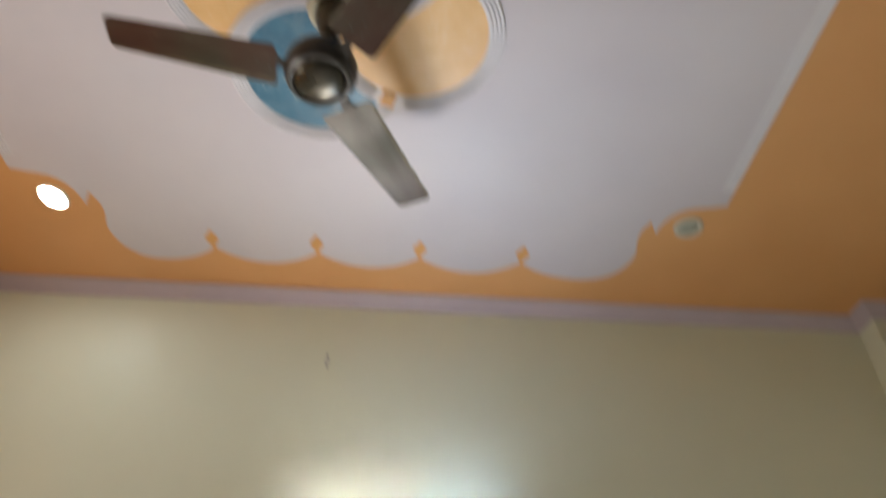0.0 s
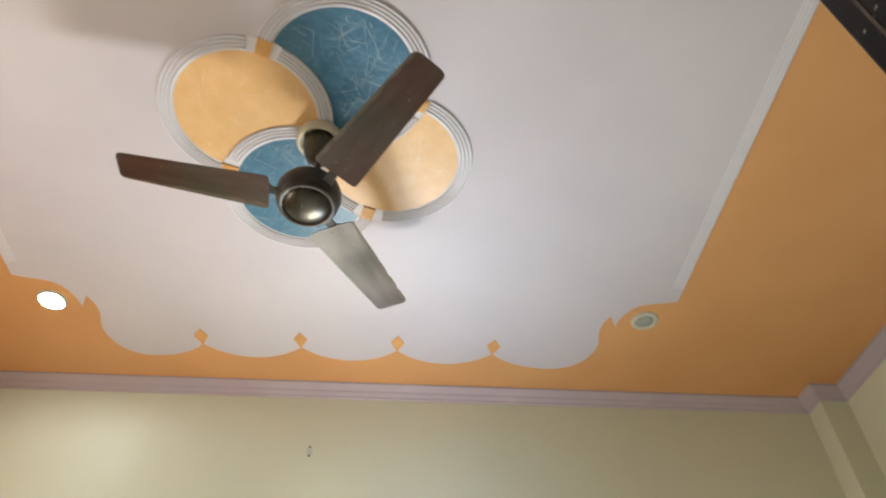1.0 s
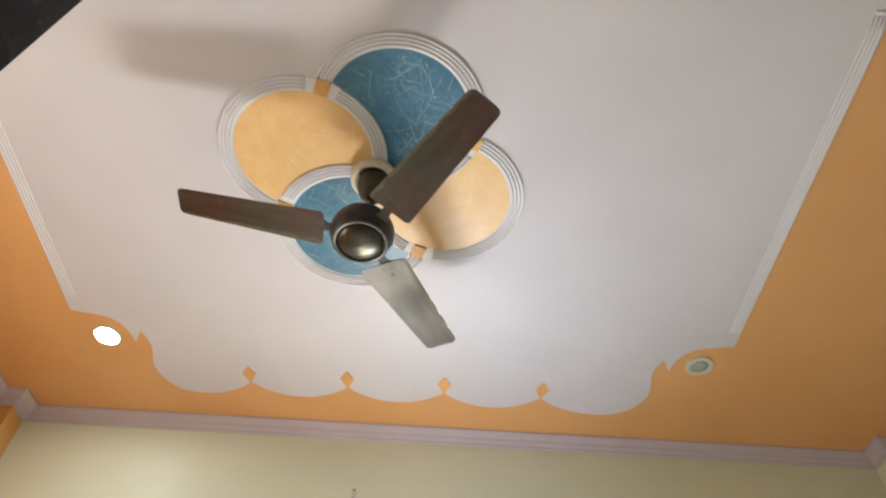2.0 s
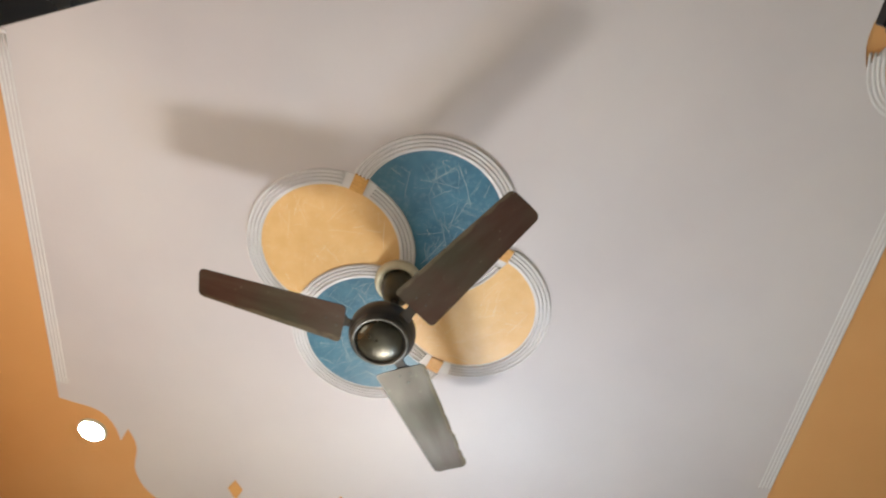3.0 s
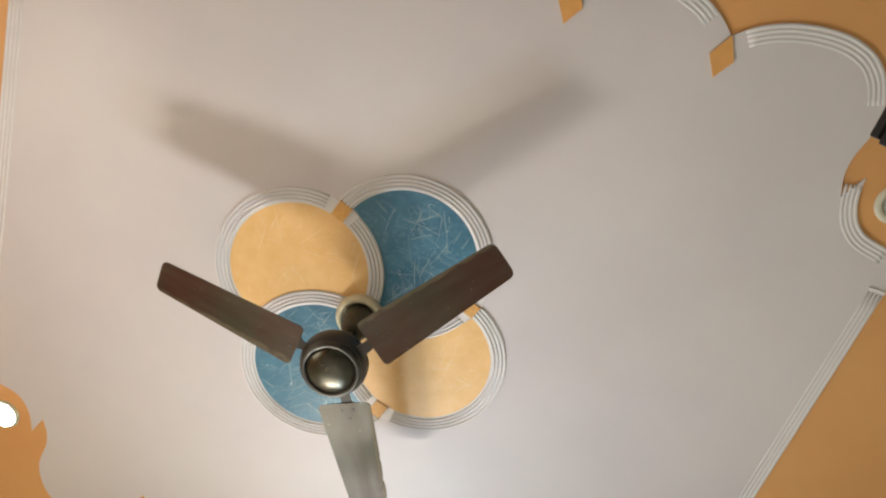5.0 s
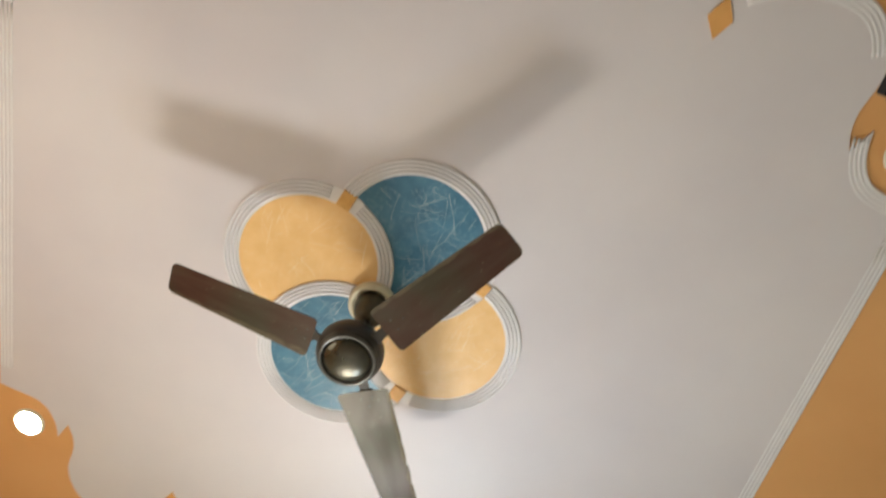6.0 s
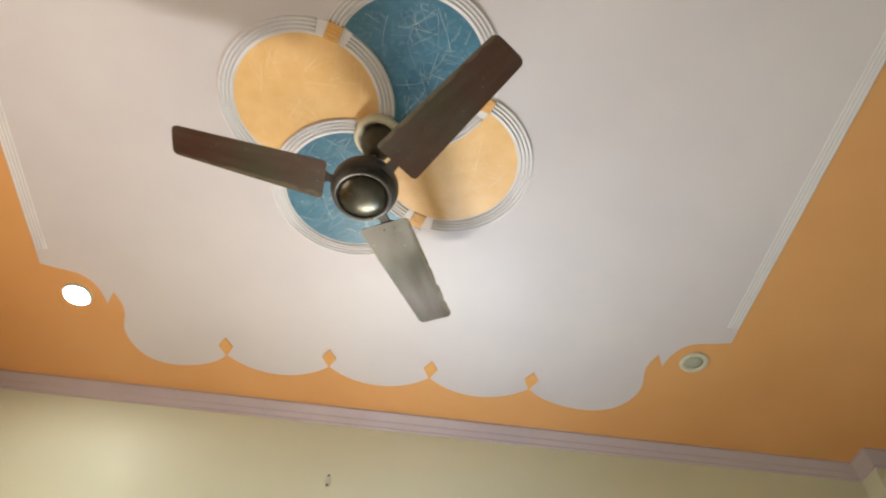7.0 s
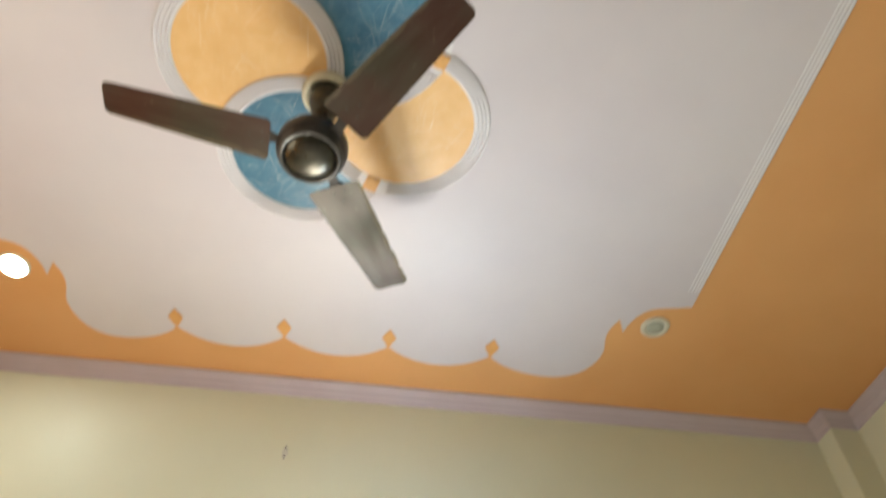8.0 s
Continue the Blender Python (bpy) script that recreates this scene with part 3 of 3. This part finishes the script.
# ---- recessed downlights ----
def downlight(x, y, lit):
    ob = empty("downlight", (x, y, H), "round recessed ceiling downlight, switched on" if lit else "round white recessed ceiling downlight, switched off", "downlight", "downlights")
    part("rim", lathe([(0.036, 0.0), (0.060, 0.001), (0.0615, -0.003), (0.058, -0.008), (0.050, -0.0105), (0.042, -0.009), (0.038, -0.004)], 48), WHITE, ob, "white plastic rim", True)
    # the lit lens is drawn wider than the others to imitate its bloom
    part("lens", lathe([(0.0, -0.0125), (0.030, -0.0122), (0.050, -0.0108), (0.050, 0.0)] if lit else [(0.0, -0.0065), (0.020, -0.0062), (0.0385, -0.0045), (0.0385, 0.0)], 40), SPOT_GLOW if lit else FROST, ob, "glowing lens, widened to take in its glare" if lit else "grey-green frosted lens", True)
    return ob


downlight(-1.350, 1.796, True)
downlight(1.251, 1.782, False)
downlight(1.245, -0.060, False)

# ---- unseen panel lamps, added on the far wall ----
side = Matrix.Rotation(radians(90), 4, "X")


def batten(profile, half):
    """A (y, z) profile drawn out along x, with closed ends."""
    bm = bmesh.new()
    ends = [[bm.verts.new((x, y, z)) for y, z in profile] for x in (-half, half)]
    bm.faces.new(ends[0])
    bm.faces.new(ends[1][::-1])
    n = len(profile)
    for k in range(n):
        bm.faces.new((ends[0][k], ends[0][(k + 1) % n], ends[1][(k + 1) % n], ends[1][k]))
    return bm


def panel_lamp(x, z, half, tall, tip, turn, glow, label):
    """An added box lamp with a bowed opal diffuser, tipped down on two brackets."""
    lamp = empty("unseen_wall_lamp", (x, Y1, z), label, "wall lamp", "wall lamps")
    tip_down = Matrix.Translation((0, -0.110, 0)) @ Matrix.Rotation(radians(turn), 4, "Z") @ Matrix.Rotation(radians(tip), 4, "X")
    for bx in (-0.05, 0.05):
        part("wall_bracket", box(bmesh.new(), bx - 0.02, -0.111, -0.022, bx + 0.02, 0.0, 0.022, 0.003), WHITE, lamp)
    bm = batten([(0.0, 0.008 - tall), (0.0, tall - 0.008), (-0.020, tall - 0.005), (-0.024, tall - 0.005), (-0.024, 0.005 - tall), (-0.020, 0.005 - tall)], half + 0.012)
    bmesh.ops.transform(bm, matrix=tip_down, verts=bm.verts[:])
    part("backplate", bm, WHITE, lamp)
    bm = batten([(-0.0245, tall)] + [(-0.0245 - 0.042 * math.sin(a), tall * math.cos(a)) for a in [math.pi * k / 10 for k in range(1, 10)]] + [(-0.0245, -tall)], half - 0.012)
    bmesh.ops.transform(bm, matrix=tip_down, verts=bm.verts[:])
    part("diffuser", bm, glow, lamp, "glowing opal diffuser")
    for e in (-1, 1):
        bm = box(bmesh.new(), e * half - 0.012, -0.078, -tall - 0.006, e * half + 0.012, -0.0245, tall + 0.006, 0.004)
        bmesh.ops.transform(bm, matrix=tip_down, verts=bm.verts[:])
        part("end_cap", bm, WHITE, lamp)


# both stand below the view; aimed and tinted to shape ceiling light and fan shadows
panel_lamp(*WARM_LAMP, WARM_GLOW, "unseen wide warm lamp, added on the cream wall to light the ceiling")
panel_lamp(*COOL_LAMP, COOL_GLOW, "unseen small cool lamp, added on the cream wall for a cooler glow")

# ---- small screwed plate on the far wall ----
plate = empty("wall_plate", (-0.246, Y1, 2.655), "small oval grey-white plate with two dark screws", "wall plate")
bm = slab([(0.0125 * math.cos(a), 0.030 * math.sin(a)) for a in [math.pi * k / 16 for k in range(32)]], -0.0045, 0.0)
bmesh.ops.bevel(bm, geom=[e for e in bm.edges if all(v.co.z < -0.004 for v in e.verts)], offset=0.0015, segments=2, affect="EDGES", profile=0.5)
bmesh.ops.transform(bm, matrix=Matrix.Rotation(radians(-90), 4, "X"), verts=bm.verts[:])
for v in bm.verts:
    v.co.y = -abs(v.co.y)
part("oval_plate", bm, NAIL, plate, "grey-white painted metal plate")
for z in (-0.023, 0.023):
    bm = lathe([(0.0, 0.0085), (0.003, 0.0080), (0.0052, 0.0058), (0.0054, 0.0035), (0.0, 0.0035)], 14)
    bmesh.ops.transform(bm, matrix=Matrix.Translation((0, 0, z)) @ side, verts=bm.verts[:])
    part("screw", bm, SCREW, plate, "dark screw head", True)


# ---- black granite uprights beside the camera ----
def splash(ob, side, y, z, size, seed):
    """A small pale mark on the inner face: a dried splash, or a reflected dot on the east slab."""
    rnd = random.Random(seed)
    out = [(size * (0.55 + 0.5 * rnd.random()) * math.cos(a), 0.45 * size * (0.5 + 0.6 * rnd.random()) * math.sin(a)) for a in [math.pi * k / 6 for k in range(12)]]
    bm = slab(out, 0.0, 0.0008)
    turn = Matrix(((0, 0, side, 0), (1, 0, 0, 0), (0, 1, 0, 0), (0, 0, 0, 1)))
    for v in bm.verts:
        v.co = turn @ v.co + Vector((side * 0.020, y, z))
    part("splash_and_reflection", bm, SPLASH, ob, "small pale mark: dried splash on the west slab, painted reflection on the east")


def upright(x0, x1, front, top):
    ob = empty("granite_upright", ((x0 + x1) / 2, front, 0), "tall black polished granite upright with pale splashes and painted reflection dots", "partition", "granite uprights")
    w = (x1 - x0) / 2
    part("slab", box(bmesh.new(), -w, Y0 - front, 0, w, -0.009, top - 0.08, 0.003), GRANITE, ob)
    part("ledge", box(bmesh.new(), -w - 0.003, Y0 - front, top - 0.08, w + 0.003, 0.006, top - 0.03, 0.003), GRANITE, ob)
    part("top_slab", box(bmesh.new(), -w - 0.006, Y0 - front, top - 0.03, w + 0.006, 0.0, top, 0.003), GRANITE, ob)
    return ob


SPLASH = paint("pale_splash_and_reflection", (0.42, 0.42, 0.40), (0.25, 0.25, 0.24), 0.6, 200.0, 600, 0.1)
STRIP = paint("brown_joint_filler", (0.060, 0.042, 0.026), (0.035, 0.025, 0.017), 0.6, 40.0, 300, 0.1)
east = upright(0.608, 0.648, -0.236, 2.08)
part("joint", box(bmesh.new(), -0.0212, -0.040, 0.0, -0.0195, -0.036, 1.99), STRIP, east, "thin brown joint line")
# east slab: reflected white dots, put in as pale flecks
for k, (y, z, size) in enumerate(((-0.024, 1.666, 0.0022), (-0.040, 1.664, 0.0018), (-0.048, 1.668, 0.0030), (-0.060, 1.70, 0.002), (-0.030, 1.80, 0.002))):
    splash(east, -1, y, z, size, k)
west = upright(-0.337, -0.297, -0.215, 2.09)
for k, (y, z, size) in enumerate(((-0.030, 1.486, 0.009), (-0.022, 1.530, 0.004), (-0.028, 1.405, 0.006), (-0.050, 1.56, 0.004))):
    splash(west, 1, y, z, size, 20 + k)
